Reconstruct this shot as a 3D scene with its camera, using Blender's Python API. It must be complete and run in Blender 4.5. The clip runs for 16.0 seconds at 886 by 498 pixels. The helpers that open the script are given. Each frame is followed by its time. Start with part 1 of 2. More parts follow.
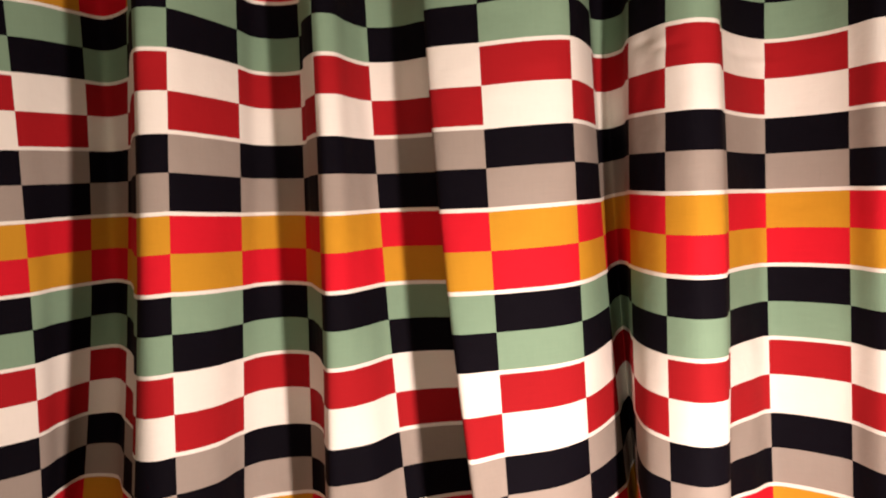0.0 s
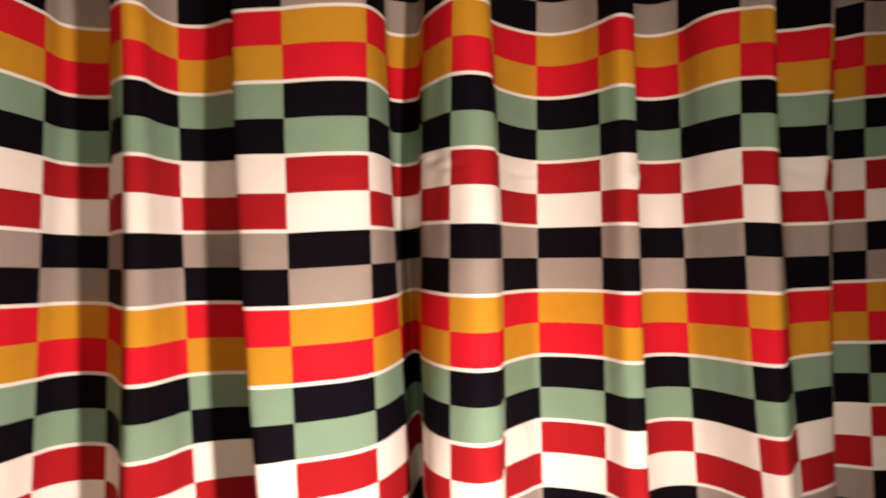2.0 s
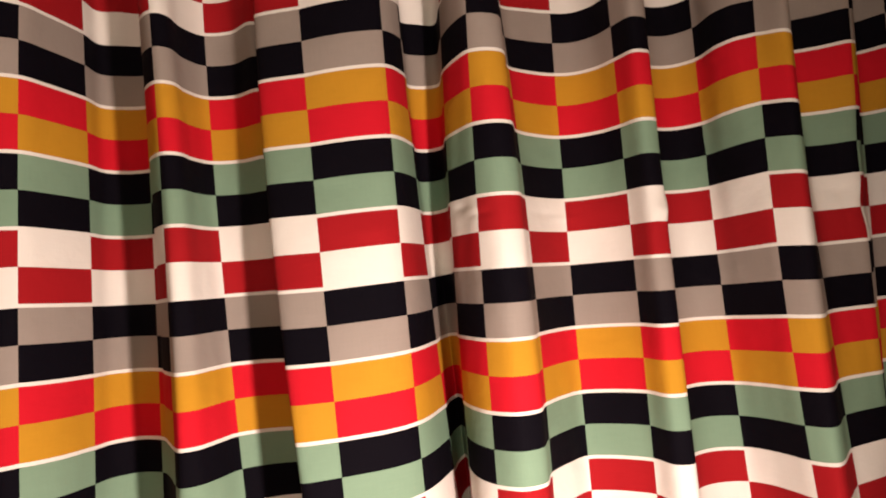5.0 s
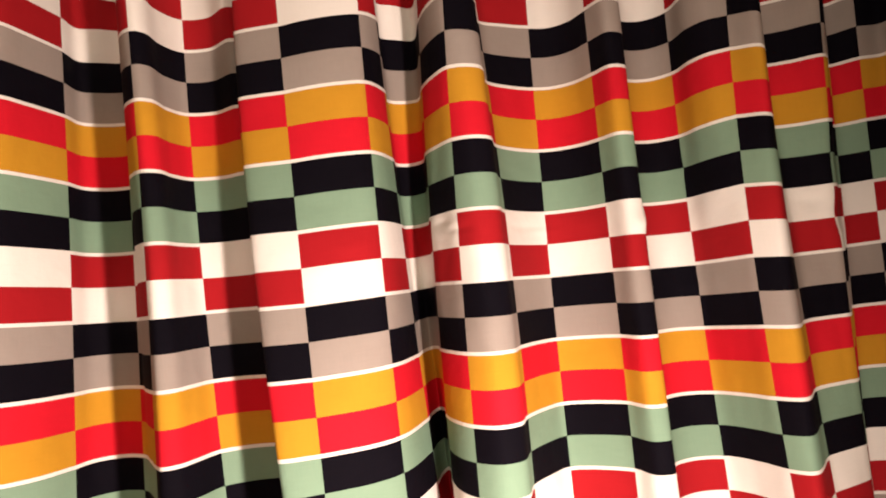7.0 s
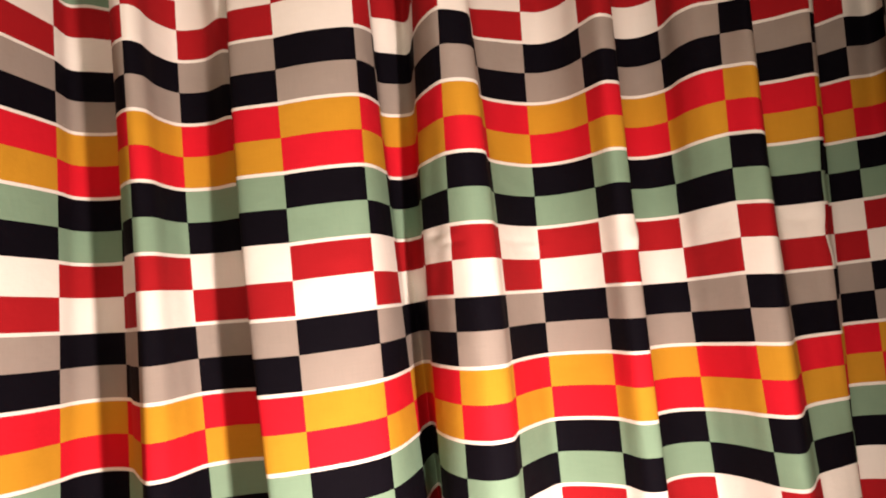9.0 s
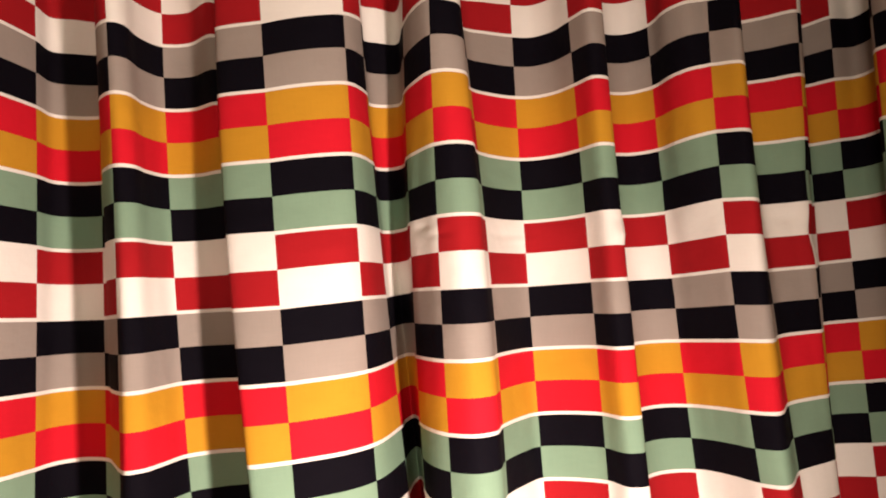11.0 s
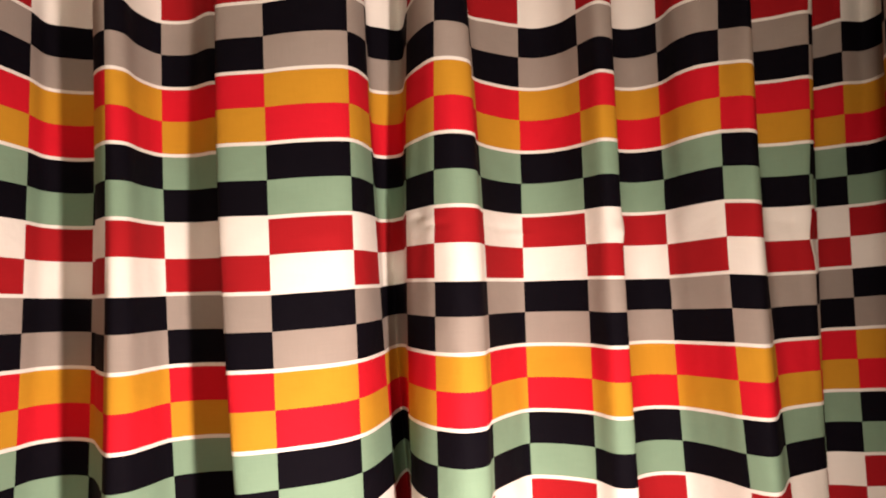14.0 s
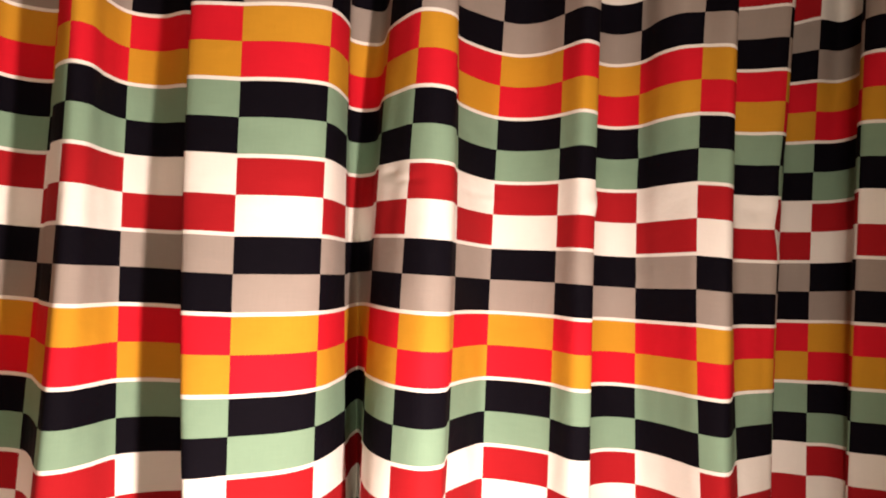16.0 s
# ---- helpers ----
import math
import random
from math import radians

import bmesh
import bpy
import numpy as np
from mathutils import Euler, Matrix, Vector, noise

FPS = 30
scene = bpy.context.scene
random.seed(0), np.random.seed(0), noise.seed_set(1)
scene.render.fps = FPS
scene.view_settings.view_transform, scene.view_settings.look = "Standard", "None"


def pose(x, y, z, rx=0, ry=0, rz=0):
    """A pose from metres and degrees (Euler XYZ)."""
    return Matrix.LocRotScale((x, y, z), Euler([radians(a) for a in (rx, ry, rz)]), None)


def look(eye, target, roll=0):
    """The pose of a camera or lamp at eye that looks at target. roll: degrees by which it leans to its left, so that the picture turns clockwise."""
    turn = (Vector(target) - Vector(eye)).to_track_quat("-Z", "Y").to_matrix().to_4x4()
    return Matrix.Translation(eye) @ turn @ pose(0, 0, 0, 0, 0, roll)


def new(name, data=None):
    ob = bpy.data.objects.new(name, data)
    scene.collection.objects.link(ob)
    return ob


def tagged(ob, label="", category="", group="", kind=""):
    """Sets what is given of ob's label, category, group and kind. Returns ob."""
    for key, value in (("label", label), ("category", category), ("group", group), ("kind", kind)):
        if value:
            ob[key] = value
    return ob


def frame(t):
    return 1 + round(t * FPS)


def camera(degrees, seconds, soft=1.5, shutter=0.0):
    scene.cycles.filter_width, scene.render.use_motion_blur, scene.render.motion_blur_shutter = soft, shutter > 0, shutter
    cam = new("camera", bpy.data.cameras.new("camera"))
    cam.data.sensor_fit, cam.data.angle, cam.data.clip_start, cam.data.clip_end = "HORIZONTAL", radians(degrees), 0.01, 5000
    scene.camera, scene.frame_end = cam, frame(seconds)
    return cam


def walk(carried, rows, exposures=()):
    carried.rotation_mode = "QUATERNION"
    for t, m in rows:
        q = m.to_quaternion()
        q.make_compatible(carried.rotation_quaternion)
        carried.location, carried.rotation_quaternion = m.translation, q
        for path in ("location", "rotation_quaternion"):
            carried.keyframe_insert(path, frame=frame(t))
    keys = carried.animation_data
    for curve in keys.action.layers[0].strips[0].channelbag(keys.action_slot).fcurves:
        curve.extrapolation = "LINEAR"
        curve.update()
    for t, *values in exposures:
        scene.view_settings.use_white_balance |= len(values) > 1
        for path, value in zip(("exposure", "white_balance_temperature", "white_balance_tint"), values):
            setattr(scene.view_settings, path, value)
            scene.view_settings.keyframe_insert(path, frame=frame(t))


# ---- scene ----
# ---- camera and its walk: seconds, eye, heading to the right, tilt up, lean (degrees) ----
cam = camera(61.30, 16.0, soft=1.9, shutter=0.6)
PATH = [
    (0, (0.1868, -0.3056, 1.3718), -9.10, -4.49, -2.58),
    (0.5, (0.1980, -0.3167, 1.3837), -8.76, -3.58, -3.52),
    (0.7, (0.2044, -0.3161, 1.3900), -7.80, -3.42, -3.42),
    (0.9, (0.2077, -0.3152, 1.3988), -4.34, -3.80, -2.57),
    (1, (0.2084, -0.3181, 1.3996), -2.83, -2.99, -2.79),
    (1.1, (0.2154, -0.3310, 1.4010), -1.33, -0.89, -3.13),
    (1.3, (0.2270, -0.3589, 1.4100), 1.89, 0.61, -2.95),
    (1.5, (0.2355, -0.3795, 1.4142), 5.08, 0.82, -2.63),
    (1.7, (0.2404, -0.3948, 1.4213), 7.37, -0.23, -0.63),
    (2, (0.2428, -0.4071, 1.4340), 4.02, -0.19, -0.93),
    (2.2, (0.2435, -0.4187, 1.4361), 2.05, 0.08, -2.13),
    (2.5, (0.2529, -0.4240, 1.4442), 1.30, 0.33, -3.24),
    (2.7, (0.2586, -0.4322, 1.4493), 1.65, 0.67, -4.21),
    (3, (0.2683, -0.4341, 1.4542), 1.61, 1.46, -4.62),
    (3.5, (0.2623, -0.4248, 1.4580), 0.74, 1.33, -4.26),
    (4, (0.2640, -0.4278, 1.4575), 0.52, 1.55, -4.54),
    (4.2, (0.2658, -0.4277, 1.4582), 0.51, 1.74, -4.66),
    (6.3, (0.2663, -0.4445, 1.4727), 0.87, 3.68, -5.38),
    (6.5, (0.2664, -0.4470, 1.4696), 0.82, 4.03, -5.47),
    (6.7, (0.2719, -0.4497, 1.4725), 2.88, 3.37, -4.28),
    (7, (0.2765, -0.4404, 1.4782), 1.79, 2.56, -5.62),
    (7.2, (0.2723, -0.4339, 1.4769), 1.46, 3.12, -5.27),
    (7.5, (0.2635, -0.4275, 1.4750), 2.08, 3.17, -5.17),
    (8, (0.2637, -0.4268, 1.4731), 1.97, 2.99, -5.07),
    (8.5, (0.2669, -0.4321, 1.4743), 2.79, 3.44, -4.86),
    (9, (0.2708, -0.4358, 1.4789), 2.70, 3.53, -5.05),
    (9.5, (0.2730, -0.4354, 1.4779), 2.75, 3.76, -4.98),
    (10, (0.2784, -0.4341, 1.4777), 3.00, 3.27, -5.56),
    (10.2, (0.2700, -0.4328, 1.4767), 3.48, 3.26, -5.39),
    (12.3, (0.2526, -0.4178, 1.4620), 3.96, 3.02, -3.11),
    (12.5, (0.2560, -0.4191, 1.4632), 3.72, 2.58, -3.07),
    (12.7, (0.2578, -0.4119, 1.4626), 3.20, 2.11, -2.95),
    (13, (0.2528, -0.4077, 1.4660), 2.52, 2.93, -3.41),
    (13.2, (0.2480, -0.4043, 1.4612), 2.58, 2.67, -3.26),
    (13.5, (0.2498, -0.4010, 1.4603), 4.12, 2.46, -2.01),
    (13.8, (0.2586, -0.4044, 1.4701), 4.91, 2.51, -1.83),
    (14, (0.2619, -0.4051, 1.4720), 4.44, 2.51, -1.92),
    (14.5, (0.2749, -0.4084, 1.4816), 3.67, 2.14, -3.21),
    (14.7, (0.2727, -0.4096, 1.4828), 3.45, 2.12, -2.82),
    (15, (0.2701, -0.4015, 1.4757), 4.41, 3.11, -2.15),
    (15.2, (0.2560, -0.3891, 1.4510), 6.34, 3.36, -1.49),
    (15.3, (0.2456, -0.3800, 1.4484), 7.86, 2.61, 0.47),
    (15.5, (0.2319, -0.3662, 1.4223), 8.58, 1.37, 2.79),
    (16, (0.2277, -0.3721, 1.4236), 8.41, 1.55, 2.62),
]


def facing(eye, heading, tilt, lean):
    a, b = radians(heading), radians(tilt)
    way = Vector((math.sin(a) * math.cos(b), math.cos(a) * math.cos(b), math.sin(b)))
    return look(eye, Vector(eye) + way, lean)


walk(cam, [(t, facing(eye, heading, tilt, lean)) for t, eye, heading, tilt, lean in PATH], [(0.0, -0.28), (0.6, -0.32), (1.5, -0.37), (2.0, -0.2), (2.5, -0.17), (4.0, -0.19), (6.5, 0.01), (7.0, 0.24), (8.0, 0.3), (9.5, 0.30), (10.0, 0.2), (12.5, 0.12), (15.0, 0.14), (16.0, 0.20)])

# ---- light: night, a warm lamp low in front of the curtain and an added unseen fill behind the camera ----
world = bpy.data.worlds.new("night")
world.use_nodes = True
world.node_tree.nodes["Background"].inputs[0].default_value = (0.01, 0.008, 0.006, 1)
world.node_tree.nodes["Background"].inputs[1].default_value = 0.2
scene.world = world

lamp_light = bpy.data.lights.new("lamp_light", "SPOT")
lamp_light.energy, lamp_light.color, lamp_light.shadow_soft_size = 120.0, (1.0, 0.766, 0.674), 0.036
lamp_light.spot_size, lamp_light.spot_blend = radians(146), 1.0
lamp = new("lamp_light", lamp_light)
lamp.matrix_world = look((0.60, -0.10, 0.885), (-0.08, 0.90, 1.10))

# soft fill with no visible source, added high up to lift the pleats' shadows
fill_light = bpy.data.lights.new("fill_light", "POINT")
fill_light.energy, fill_light.color, fill_light.shadow_soft_size = 25.0, (1.0, 0.82, 0.67), 0.18
new("fill_light", fill_light).matrix_world = pose(0.10, -1.0, 2.26)


# ---- materials ----
def node_material(name):
    m = bpy.data.materials.new(name)
    m.use_nodes = True
    return m, m.node_tree.nodes, m.node_tree.links, m.node_tree.nodes["Principled BSDF"]


def cloth(name, colour, worn=0.07):
    """Printed plain-weave cotton: uneven ink, slubs of the yarn, soft crumples."""
    m, n, l, bsdf = node_material(name)
    bsdf.inputs["Roughness"].default_value = 0.82
    bsdf.inputs["Specular IOR Level"].default_value = 0.06
    uv = n.new("ShaderNodeUVMap")
    uv.uv_map = "cloth"
    place = n.new("ShaderNodeTexCoord")

    def noise_at(scale, detail, vector, stretch=(1, 1, 1)):
        mapping = n.new("ShaderNodeMapping")
        mapping.inputs["Scale"].default_value = stretch
        l.new(vector, mapping.inputs["Vector"])
        tex = n.new("ShaderNodeTexNoise")
        tex.inputs["Scale"].default_value, tex.inputs["Detail"].default_value = scale, detail
        l.new(mapping.outputs["Vector"], tex.inputs["Vector"])
        return tex.outputs["Fac"]

    blotch = noise_at(9.0, 4.0, uv.outputs["UV"])
    warp = noise_at(420.0, 2.0, uv.outputs["UV"], (1.0, 0.06, 1.0))
    weft = noise_at(420.0, 2.0, uv.outputs["UV"], (0.06, 1.0, 1.0))
    yarn = n.new("ShaderNodeMath")
    yarn.operation = "ADD"
    l.new(warp, yarn.inputs[0])
    l.new(weft, yarn.inputs[1])
    both = n.new("ShaderNodeMath")
    both.operation = "MULTIPLY_ADD"
    l.new(blotch, both.inputs[0])
    both.inputs[1].default_value = 2.0
    l.new(yarn.outputs[0], both.inputs[2])
    ramp = n.new("ShaderNodeMapRange")
    ramp.inputs["From Min"].default_value, ramp.inputs["From Max"].default_value = 1.2, 2.8
    ramp.inputs["To Min"].default_value, ramp.inputs["To Max"].default_value = 1.0 - worn, 1.0 + worn
    l.new(both.outputs[0], ramp.inputs["Value"])
    tint = n.new("ShaderNodeMix")
    tint.data_type, tint.blend_type = "RGBA", "MULTIPLY"
    tint.inputs[0].default_value = 1.0
    tint.inputs[6].default_value = (*colour, 1)
    l.new(ramp.outputs["Result"], tint.inputs[7])
    l.new(tint.outputs[2], bsdf.inputs["Base Color"])
    crumple = noise_at(9.0, 3.0, place.outputs["Object"], (1.0, 1.0, 0.7))
    rumple = noise_at(26.0, 3.0, place.outputs["Object"], (0.7, 0.7, 1.0))
    wide = n.new("ShaderNodeBump")
    wide.inputs["Strength"].default_value, wide.inputs["Distance"].default_value = 0.24, 0.012
    l.new(crumple, wide.inputs["Height"])
    soft = n.new("ShaderNodeBump")
    soft.inputs["Strength"].default_value, soft.inputs["Distance"].default_value = 0.42, 0.0055
    l.new(rumple, soft.inputs["Height"])
    l.new(wide.outputs["Normal"], soft.inputs["Normal"])
    fine = n.new("ShaderNodeBump")
    fine.inputs["Strength"].default_value, fine.inputs["Distance"].default_value = 0.25, 0.0006
    l.new(yarn.outputs[0], fine.inputs["Height"])
    l.new(soft.outputs["Normal"], fine.inputs["Normal"])
    l.new(fine.outputs["Normal"], bsdf.inputs["Normal"])
    return m


def painted(name, colour, grain=60.0, rough=0.85):
    m, n, l, bsdf = node_material(name)
    bsdf.inputs["Roughness"].default_value = rough
    place = n.new("ShaderNodeTexCoord")
    wide = n.new("ShaderNodeTexNoise")
    wide.inputs["Scale"].default_value, wide.inputs["Detail"].default_value = 2.0, 6.0
    l.new(place.outputs["Object"], wide.inputs["Vector"])
    mix = n.new("ShaderNodeMix")
    mix.data_type = "RGBA"
    mix.inputs[6].default_value = (*[c * 0.9 for c in colour], 1)
    mix.inputs[7].default_value = (*colour, 1)
    l.new(wide.outputs["Fac"], mix.inputs[0])
    l.new(mix.outputs[2], bsdf.inputs["Base Color"])
    small = n.new("ShaderNodeTexNoise")
    small.inputs["Scale"].default_value = grain
    l.new(place.outputs["Object"], small.inputs["Vector"])
    bump = n.new("ShaderNodeBump")
    bump.inputs["Strength"].default_value, bump.inputs["Distance"].default_value = 0.2, 0.002
    l.new(small.outputs["Fac"], bump.inputs["Height"])
    l.new(bump.outputs["Normal"], bsdf.inputs["Normal"])
    return m


WHITE = cloth("cotton_white", (0.77, 0.757, 0.697), 0.04)
BLACK = cloth("cotton_black", (0.0029, 0.0023, 0.0046), 0.25)
CRIMSON = cloth("cotton_crimson", (0.318, 0.0108, 0.0150))
SCARLET = cloth("cotton_scarlet", (0.545, 0.0112, 0.0235))
AMBER = cloth("cotton_amber", (0.50, 0.250, 0.021))
GREEN = cloth("cotton_green", (0.188, 0.30, 0.207))
GREY = cloth("cotton_grey", (0.295, 0.258, 0.225))
PLASTER = painted("plaster", (0.74, 0.66, 0.55))
CEILING = painted("ceiling_paint", (0.75, 0.72, 0.66))
BOARDS = painted("floor_varnish", (0.25, 0.14, 0.07), 25.0, 0.45)


# ---- structure: a plain closed room round the curtain ----
def slab(name, low, high, material, label):
    bm = bmesh.new()
    bmesh.ops.create_cube(bm, size=1.0)
    size = Vector(high) - Vector(low)
    bmesh.ops.scale(bm, vec=size, verts=bm.verts)
    bmesh.ops.translate(bm, vec=(Vector(low) + Vector(high)) / 2, verts=bm.verts)
    mesh = bpy.data.meshes.new(name)
    bm.to_mesh(mesh)
    bm.free()
    mesh.materials.append(material)
    return tagged(new(name, mesh), label, name.split("_")[0], kind="structure")


ROOM_HIGH = 2.46
slab("floor", (-2.60, -2.60, -0.12), (2.00, 1.40, 0.0), BOARDS, "brown varnished floor of the dim room")
slab("ceiling", (-2.60, -2.60, ROOM_HIGH), (2.00, 1.40, ROOM_HIGH + 0.12), CEILING, "off-white painted ceiling above the curtain")
slab("wall_north", (-2.60, 1.25, 0.0), (2.00, 1.40, ROOM_HIGH), PLASTER, "cream plaster wall hidden behind the curtain")
slab("wall_south", (-2.60, -2.60, 0.0), (2.00, -2.45, ROOM_HIGH), PLASTER, "cream plaster wall facing the curtain")
slab("wall_west", (-2.60, -2.45, 0.0), (-2.44, 1.25, ROOM_HIGH), PLASTER, "cream plaster wall beside the curtain")
slab("wall_east", (1.84, -2.45, 0.0), (2.00, 1.25, ROOM_HIGH), PLASTER, "cream plaster wall beside the curtain")

# ---- the curtain: plan of its pleats at three heights, in metres ----
HIGH_LEFT = [
    (-1.300, 0.950), (-1.200, 0.820), (-1.100, 0.950), (-1.000, 1.000), (-0.910, 0.920), (-0.850, 0.800), (-0.760, 0.775),
    (-0.734, 0.854), (-0.705, 0.900), (-0.692, 1.000), (-0.667, 1.042), (-0.576, 0.985), (-0.510, 0.880), (-0.447, 0.780),
    (-0.425, 0.765), (-0.390, 0.790), (-0.372, 0.850), (-0.353, 0.947), (-0.346, 1.002), (-0.310, 1.014), (-0.263, 1.006),
    (-0.218, 0.885), (-0.190, 0.854), (-0.178, 0.853), (-0.165, 0.868), (-0.160, 0.928), (-0.137, 0.983), (-0.085, 0.985),
    (-0.036, 0.945), (-0.008, 0.950), (-0.004, 0.915), (-0.019, 0.889), (0.067, 0.864), (0.115, 0.857), (0.168, 0.860),
    (0.207, 0.878), (0.238, 0.965), (0.243, 1.045), (0.270, 1.060), (0.300, 1.052),
]
HIGH_RIGHT = [
    (0.311, 0.950), (0.330, 0.892), (0.355, 0.848), (0.382, 0.838), (0.412, 0.853), (0.434, 0.958), (0.480, 1.008),
    (0.535, 1.044), (0.575, 1.048), (0.612, 1.022), (0.638, 0.971), (0.662, 0.916), (0.688, 0.925), (0.699, 0.960),
    (0.725, 1.038), (0.775, 1.057), (0.814, 1.028), (0.828, 0.960), (0.850, 0.925), (0.884, 0.910), (0.923, 0.872),
    (0.965, 0.955), (0.985, 0.995), (1.035, 0.990), (1.090, 0.968), (1.164, 1.080), (1.219, 1.061), (1.268, 1.060),
    (1.276, 1.010), (1.198, 0.893), (1.215, 0.860), (1.300, 0.870), (1.360, 0.980), (1.430, 1.040), (1.520, 0.970),
    (1.570, 0.860), (1.660, 0.850), (1.710, 0.970), (1.800, 1.020),
]
MIDDLE_LEFT = [
    (-1.300, 0.950), (-1.200, 0.820), (-1.100, 0.950), (-1.000, 1.000), (-0.910, 0.920), (-0.850, 0.800), (-0.775, 0.765),
    (-0.713, 0.838), (-0.700, 0.889), (-0.673, 0.967), (-0.657, 1.009), (-0.599, 0.976), (-0.527, 0.869), (-0.447, 0.750),
    (-0.430, 0.738), (-0.398, 0.755), (-0.371, 0.817), (-0.352, 0.908), (-0.342, 0.961), (-0.306, 0.984), (-0.257, 0.963),
    (-0.219, 0.884), (-0.188, 0.833), (-0.174, 0.821), (-0.154, 0.832), (-0.141, 0.884), (-0.121, 0.936), (-0.066, 0.949),
    (-0.017, 0.933), (0.019, 0.936), (0.025, 0.876), (0.001, 0.820), (0.078, 0.814), (0.117, 0.818), (0.167, 0.831),
    (0.209, 0.864), (0.251, 1.020), (0.261, 1.070), (0.279, 1.088), (0.297, 1.043),
]
MIDDLE_RIGHT = [
    (0.300, 0.953), (0.320, 0.901), (0.344, 0.857), (0.382, 0.826), (0.416, 0.838), (0.438, 0.900), (0.481, 0.977),
    (0.527, 1.026), (0.565, 1.022), (0.608, 0.996), (0.637, 0.962), (0.660, 0.904), (0.687, 0.908), (0.699, 0.950),
    (0.719, 1.003), (0.768, 1.028), (0.813, 1.010), (0.835, 0.958), (0.852, 0.914), (0.869, 0.874), (0.908, 0.841),
    (0.965, 0.925), (0.992, 0.950), (1.042, 0.962), (1.079, 0.965), (1.149, 1.072), (1.221, 1.069), (1.258, 1.050),
    (1.267, 1.005), (1.211, 0.915), (1.251, 0.897), (1.300, 0.870), (1.360, 0.980), (1.430, 1.040), (1.520, 0.970),
    (1.570, 0.860), (1.660, 0.850), (1.710, 0.970), (1.800, 1.020),
]
LOW_LEFT = [
    (-1.300, 0.950), (-1.200, 0.820), (-1.100, 0.950), (-1.000, 1.000), (-0.910, 0.920), (-0.850, 0.800), (-0.790, 0.755),
    (-0.716, 0.831), (-0.716, 0.885), (-0.700, 0.948), (-0.655, 0.965), (-0.604, 0.917), (-0.535, 0.835), (-0.462, 0.716),
    (-0.430, 0.705), (-0.402, 0.722), (-0.371, 0.785), (-0.360, 0.874), (-0.342, 0.908), (-0.300, 0.930), (-0.257, 0.925),
    (-0.222, 0.882), (-0.198, 0.822), (-0.180, 0.793), (-0.155, 0.802), (-0.125, 0.828), (-0.093, 0.886), (-0.040, 0.913),
    (0.008, 0.922), (0.050, 0.925), (0.058, 0.840), (0.042, 0.742), (0.092, 0.772), (0.122, 0.784), (0.170, 0.808),
    (0.216, 0.857), (0.273, 1.003), (0.286, 1.060), (0.296, 1.075), (0.300, 1.020),
]
LOW_RIGHT = [
    (0.297, 0.925), (0.308, 0.853), (0.336, 0.820), (0.380, 0.795), (0.415, 0.812), (0.434, 0.880), (0.482, 0.945),
    (0.522, 0.992), (0.555, 0.985), (0.602, 0.958), (0.630, 0.933), (0.655, 0.876), (0.683, 0.872), (0.697, 0.905),
    (0.714, 0.955), (0.765, 0.993), (0.824, 0.996), (0.852, 0.960), (0.869, 0.908), (0.884, 0.850), (0.906, 0.815),
    (0.971, 0.886), (1.002, 0.904), (1.045, 0.930), (1.076, 0.955), (1.123, 1.043), (1.195, 1.020), (1.232, 1.005),
    (1.242, 0.965), (1.222, 0.933), (1.270, 0.900), (1.300, 0.870), (1.360, 0.980), (1.430, 1.040), (1.520, 0.970),
    (1.570, 0.860), (1.660, 0.850), (1.710, 0.970), (1.800, 1.020),
]
PRINT_EDGES = [0, 2, 4, 6, 7, 9, 11, 13, 15, 17, 20, 22, 26, 29, 30, 32, 35, 36, 40, 42, 45, 47, 50, 53, 56, 59, 61, 64, 65, 66, 69, 71, 73, 75, 77, 78]
SAG_HIGH = [3.1, 3.1, 3.1, 3.1, 3.1, 4.6, 4.6, 4.5, 4.3, 3.1, -7.1, -4.9, -6.0, -9.2, -10.2, -12.4, -2.5, 1.5, -3.1, 1.9, -2.6, -1.2, -1.5, -5.1, 0.8, 7.3, -10.4, -4.7, -0.2, 6.3, 14.3, 14.3, 14.3, 14.3, 14.3, 14.3]
SAG_LOW = [2.2, 2.2, 2.2, 2.2, 2.2, 5.4, 5.6, 8.2, 10.9, -4.2, -4.0, -3.0, -4.6, -4.5, -4.5, -4.5, -3.8, -8.8, 15.5, 6.6, 7.3, -1.0, -0.6, -1.5, -11.3, -7.7, -2.0, -4.5, 0.5, -1.3, 6.7, 6.7, 6.7, 6.7, 6.7, 6.7]

Z_HIGH, Z_MIDDLE, Z_LOW = 1.85, 1.425, 1.00
HIGH, MIDDLE, LOW = [np.array(a + b) for a, b in ((HIGH_LEFT, HIGH_RIGHT), (MIDDLE_LEFT, MIDDLE_RIGHT), (LOW_LEFT, LOW_RIGHT))]
STEPS = 8        # mesh columns between two stations of the plan
STRIPE_Z, BAND, STRIPE = 1.60, 0.125, 0.0064


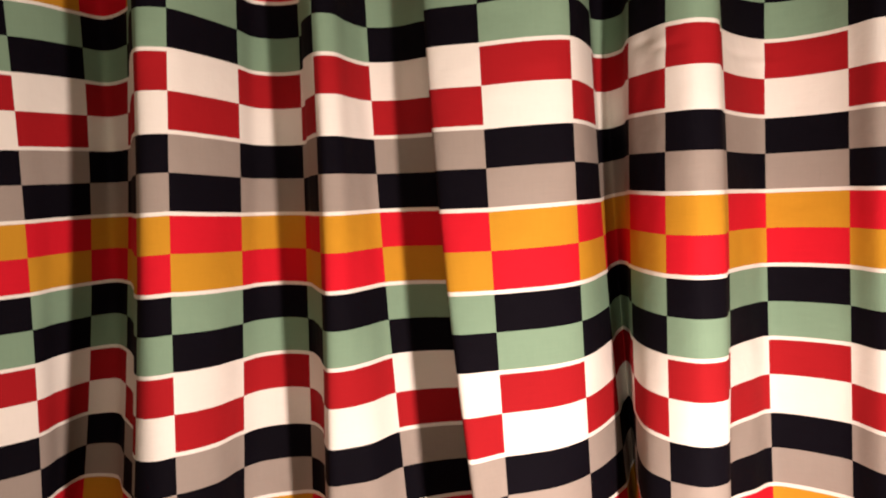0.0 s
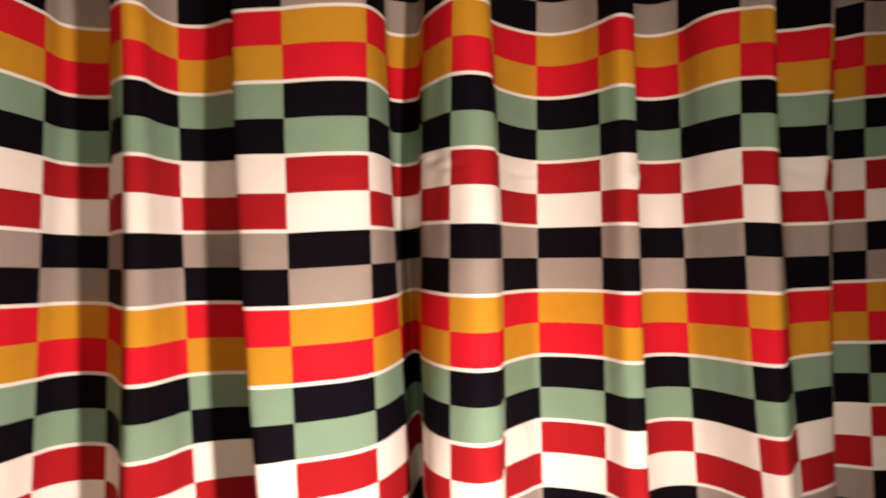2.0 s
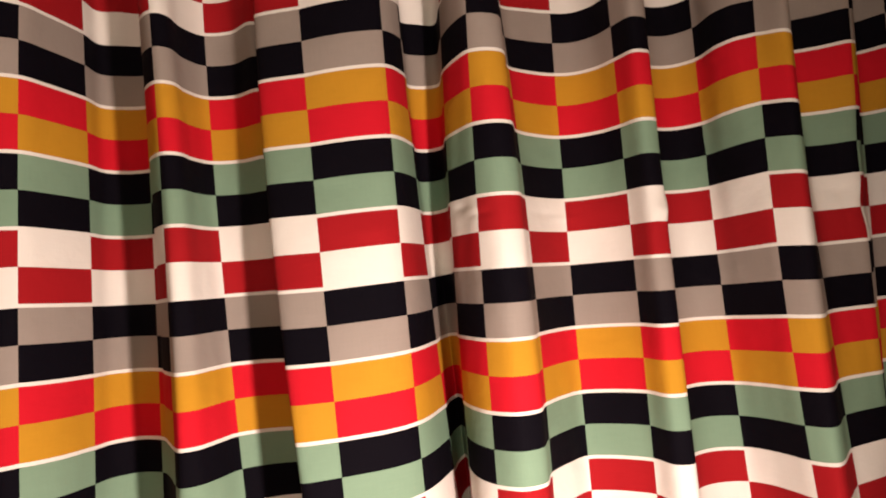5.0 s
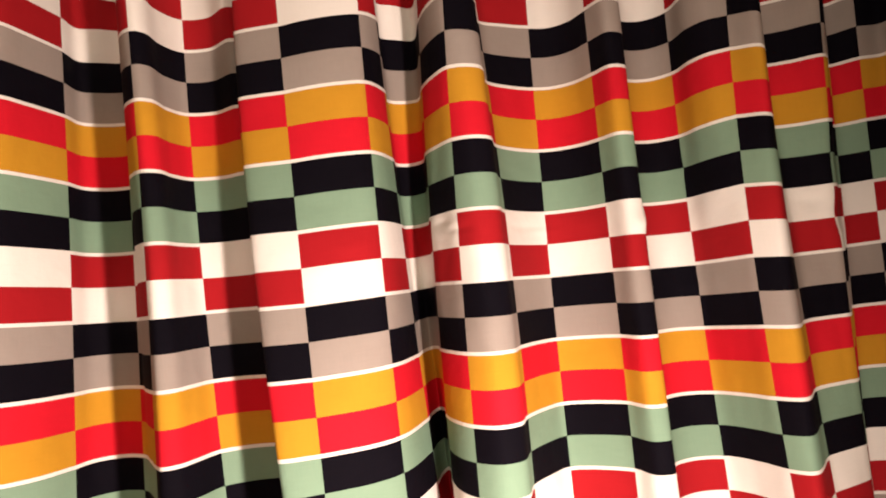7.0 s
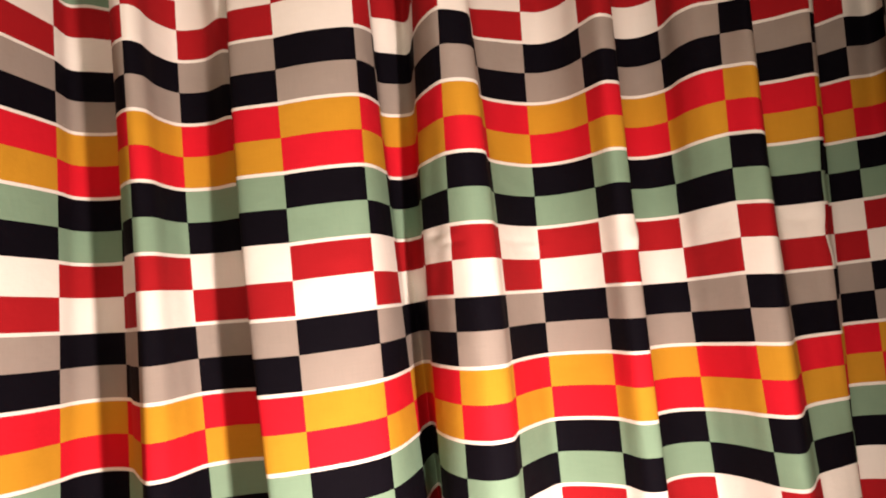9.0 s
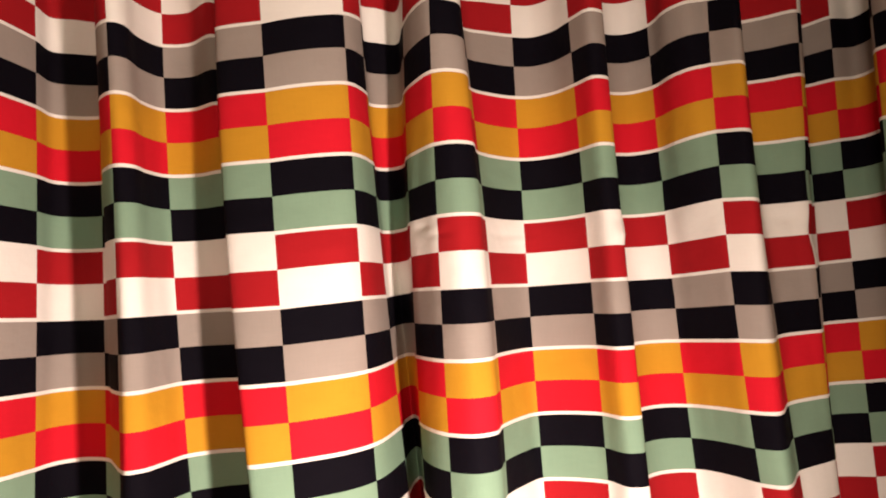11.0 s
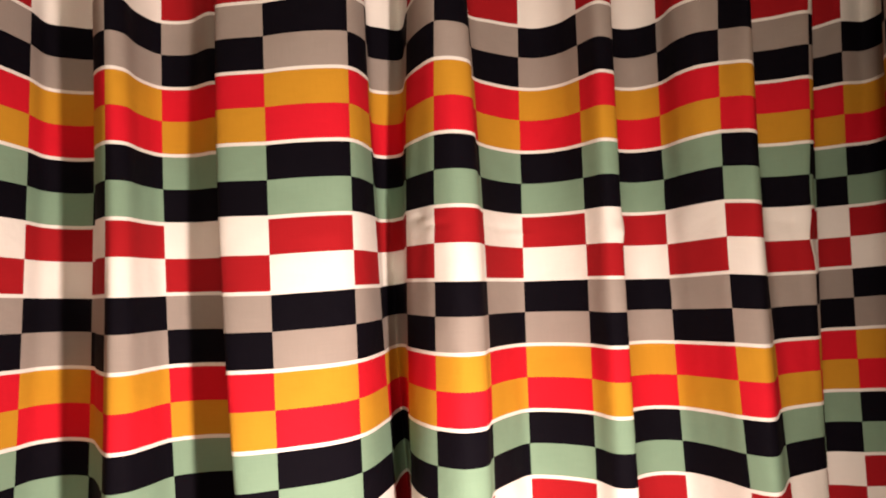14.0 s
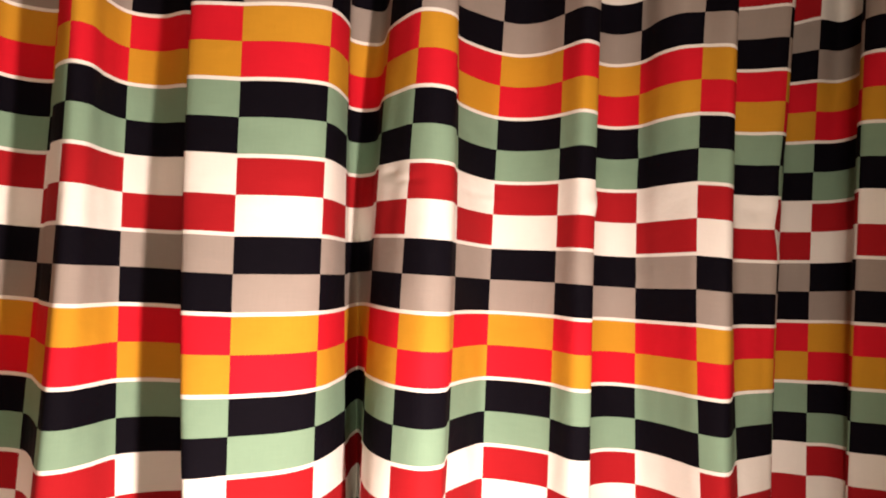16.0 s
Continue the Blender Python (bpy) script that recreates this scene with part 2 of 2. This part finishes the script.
# small creases left by the folded cloth: station, height, spread, shift to the right and inwards
PINCHES = [
    (64, 1.538, 0.035, -0.008, 0.0), (64, 1.64, 0.07, -0.005, 0.0), (53, 1.572, 0.018, 0.005, -0.004), (52, 1.555, 0.016, 0.002, -0.004),
    (41, 1.583, 0.008, 0.001, 0.003), (42, 1.566, 0.007, 0.001, 0.0025), (41, 1.562, 0.007, 0.001, -0.003),
    (46, 1.568, 0.008, 0.0, 0.0025), (47, 1.560, 0.007, 0.0, -0.002), (55, 1.468, 0.012, 0.0, 0.003), (54, 1.455, 0.011, 0.0, -0.002),
    (56, 1.660, 0.015, 0.0, -0.004), (55, 1.652, 0.012, 0.0, 0.003), (58, 1.330, 0.012, 0.0, 0.002), (32, 1.645, 0.012, 0.0, 0.0015),
    (14, 1.660, 0.012, 0.0, 0.002), (63, 1.57, 0.014, 0.0, 0.003), (33, 1.30, 0.014, 0.0, -0.0015), (42, 1.575, 0.02, 0.0, -0.002), (34, 1.56, 0.015, 0.0, -0.0015),
    (49, 1.57, 0.016, 0.0, -0.002), (58, 1.565, 0.016, 0.0, 0.002), (24, 1.57, 0.016, 0.0, -0.002),
    (57, 1.632, 0.018, 0.0, 0.004), (58, 1.612, 0.015, 0.0, -0.003), (57, 1.452, 0.014, 0.0, 0.003), (56, 1.432, 0.013, 0.0, -0.0025),
    (47, 1.665, 0.016, 0.0, -0.002), (33, 1.635, 0.014, 0.0, 0.0015), (20, 1.665, 0.014, 0.0, 0.002), (48, 1.325, 0.014, 0.0, 0.002),
]


def stations(z):
    """The pleats' plan at height z: a parabola through the three plans, straight beyond them."""
    zz = min(max(z, 0.72), 2.15)
    a = (zz - Z_MIDDLE) * (zz - Z_LOW) / ((Z_HIGH - Z_MIDDLE) * (Z_HIGH - Z_LOW))
    b = (zz - Z_HIGH) * (zz - Z_LOW) / ((Z_MIDDLE - Z_HIGH) * (Z_MIDDLE - Z_LOW))
    p = a * HIGH + b * MIDDLE + (1 - a - b) * LOW
    for station, height, spread, dx, dy in PINCHES:
        p[station] += np.array((dx, dy)) * math.exp(-(((z - height) / spread) ** 2))
    return p


def drape(z):
    """The plan as a smooth line: a centripetal spline through the stations."""
    p = stations(z)
    p = np.vstack([2 * p[0] - p[1], p, 2 * p[-1] - p[-2]])
    gap = np.maximum(np.linalg.norm(np.diff(p, axis=0), axis=1), 1e-4) ** 0.5
    line = []
    for i in range(1, len(p) - 2):
        d0, d1, d2 = gap[i - 1], gap[i], gap[i + 1]
        m1 = (p[i] - p[i - 1]) / d0 - (p[i + 1] - p[i - 1]) / (d0 + d1) + (p[i + 1] - p[i]) / d1
        m2 = (p[i + 1] - p[i]) / d1 - (p[i + 2] - p[i]) / (d1 + d2) + (p[i + 2] - p[i + 1]) / d2
        m1, m2 = m1 * d1, m2 * d1
        for k in range(STEPS):
            q = k / STEPS
            line.append((2 * q**3 - 3 * q**2 + 1) * p[i] + (q**3 - 2 * q**2 + q) * m1 + (3 * q**2 - 2 * q**3) * p[i + 1] + (q**3 - q**2) * m2)
    line.append(p[-2])
    return np.array(line)


COLUMNS = (len(HIGH) - 1) * STEPS + 1
MIDDLE_LINE = drape(Z_MIDDLE)
ALONG = np.concatenate([[0], np.cumsum(np.linalg.norm(np.diff(MIDDLE_LINE, axis=0), axis=1))])
CHECK = np.searchsorted(np.array(PRINT_EDGES) * STEPS, np.arange(COLUMNS - 1), side="right") - 1
EDGE_COLUMNS = np.array(PRINT_EDGES) * STEPS
SAG_TOP = np.interp(np.arange(COLUMNS), EDGE_COLUMNS, SAG_HIGH) / 1000
SAG_BOTTOM = np.interp(np.arange(COLUMNS), EDGE_COLUMNS, SAG_LOW) / 1000


def lift(z):
    """The wide pleat in the middle hangs a little shorter below."""
    f = min(max((1.22 - z) / 0.11, 0.0), 1.0)
    return 0.0035 * f * f * (3 - 2 * f) * np.exp(-(((np.arange(COLUMNS) / STEPS - 31) / 11) ** 2))


def stripe_height(k):
    """Height of the k-th white stripe; the print is a little stretched towards the ends."""
    c = min(max(k, -4), 6)
    return STRIPE_Z - k * BAND + (0.426 * c * c - 0.54 * c - 3.43) / 1000


def cloth_part(name, heights, pick, parent, label):
    """One printed strip of the curtain between the first and the last of heights."""
    verts, uvs = [], []
    for z in heights:
        line = drape(z)
        f = min(max((z - Z_LOW) / (Z_HIGH - Z_LOW), -0.4), 1.4)
        sag = SAG_BOTTOM + f * (SAG_TOP - SAG_BOTTOM) + lift(z)
        if z > 2.3 or z < 0.2:
            sag = sag * 0
        verts += [(x, y, z + d) for (x, y), d in zip(line, sag)]
        uvs += [(u, z) for u in ALONG]
    faces, slots, kinds = [], [], []
    for j in range(len(heights) - 1):
        for i in range(COLUMNS - 1):
            a = j * COLUMNS + i
            faces.append((a, a + 1, a + COLUMNS + 1, a + COLUMNS))
            material = pick(int(CHECK[i]), (heights[j] + heights[j + 1]) / 2)
            if material not in kinds:
                kinds.append(material)
            slots.append(kinds.index(material))
    mesh = bpy.data.meshes.new(name)
    mesh.from_pydata(verts, [], faces)
    for material in kinds:
        mesh.materials.append(material)
    mesh.polygons.foreach_set("material_index", slots)
    mesh.polygons.foreach_set("use_smooth", [True] * len(faces))
    layer = mesh.uv_layers.new(name="cloth")
    loops = np.empty(len(mesh.loops), dtype=np.int32)
    mesh.loops.foreach_get("vertex_index", loops)
    layer.data.foreach_set("uv", np.array(uvs)[loops].ravel())
    mesh.update()
    ob = new(name, mesh)
    ob.parent = parent
    thick = ob.modifiers.new("thickness", "SOLIDIFY")
    thick.thickness, thick.offset, thick.use_rim = 0.0012, -1.0, False
    return tagged(ob, label)


def checks(even, odd, middle):
    def pick(column, z):
        upper = z > middle
        return even if (column % 2 == 0) == upper else odd
    return pick


curtain = tagged(new("curtain"), "pleated cotton curtain printed with multicoloured checks and white stripes", "curtain")
BANDS = [
    ("white_red_band", WHITE, CRIMSON, "white and dark red checked band"),
    ("grey_black_band", GREY, BLACK, "warm grey and black checked band"),
    ("red_amber_band", SCARLET, AMBER, "bright red and amber checked band"),
    ("green_black_band", GREEN, BLACK, "sage green and black checked band"),
]
for k in range(-6, 13):
    top, bottom = stripe_height(k) - STRIPE / 2, stripe_height(k + 1) + STRIPE / 2
    top, bottom = min(top, ROOM_HIGH), max(bottom, 0.012)
    if top - bottom < 0.01:
        continue
    half = (stripe_height(k) + stripe_height(k + 1)) / 2
    rows = 22 if k == 0 else 8        # the band with the small creases is finer
    heights = list(np.linspace(top, half, rows)) + list(np.linspace(half, bottom, rows))[1:]
    name, even, odd, label = BANDS[k % 4]
    cloth_part(name, heights, checks(even, odd, half), curtain, label)
    if bottom > 0.02:
        z = stripe_height(k + 1)
        cloth_part("white_stripe", [z + STRIPE / 2, z - STRIPE / 2], lambda column, height: WHITE, curtain, "narrow white printed stripe")
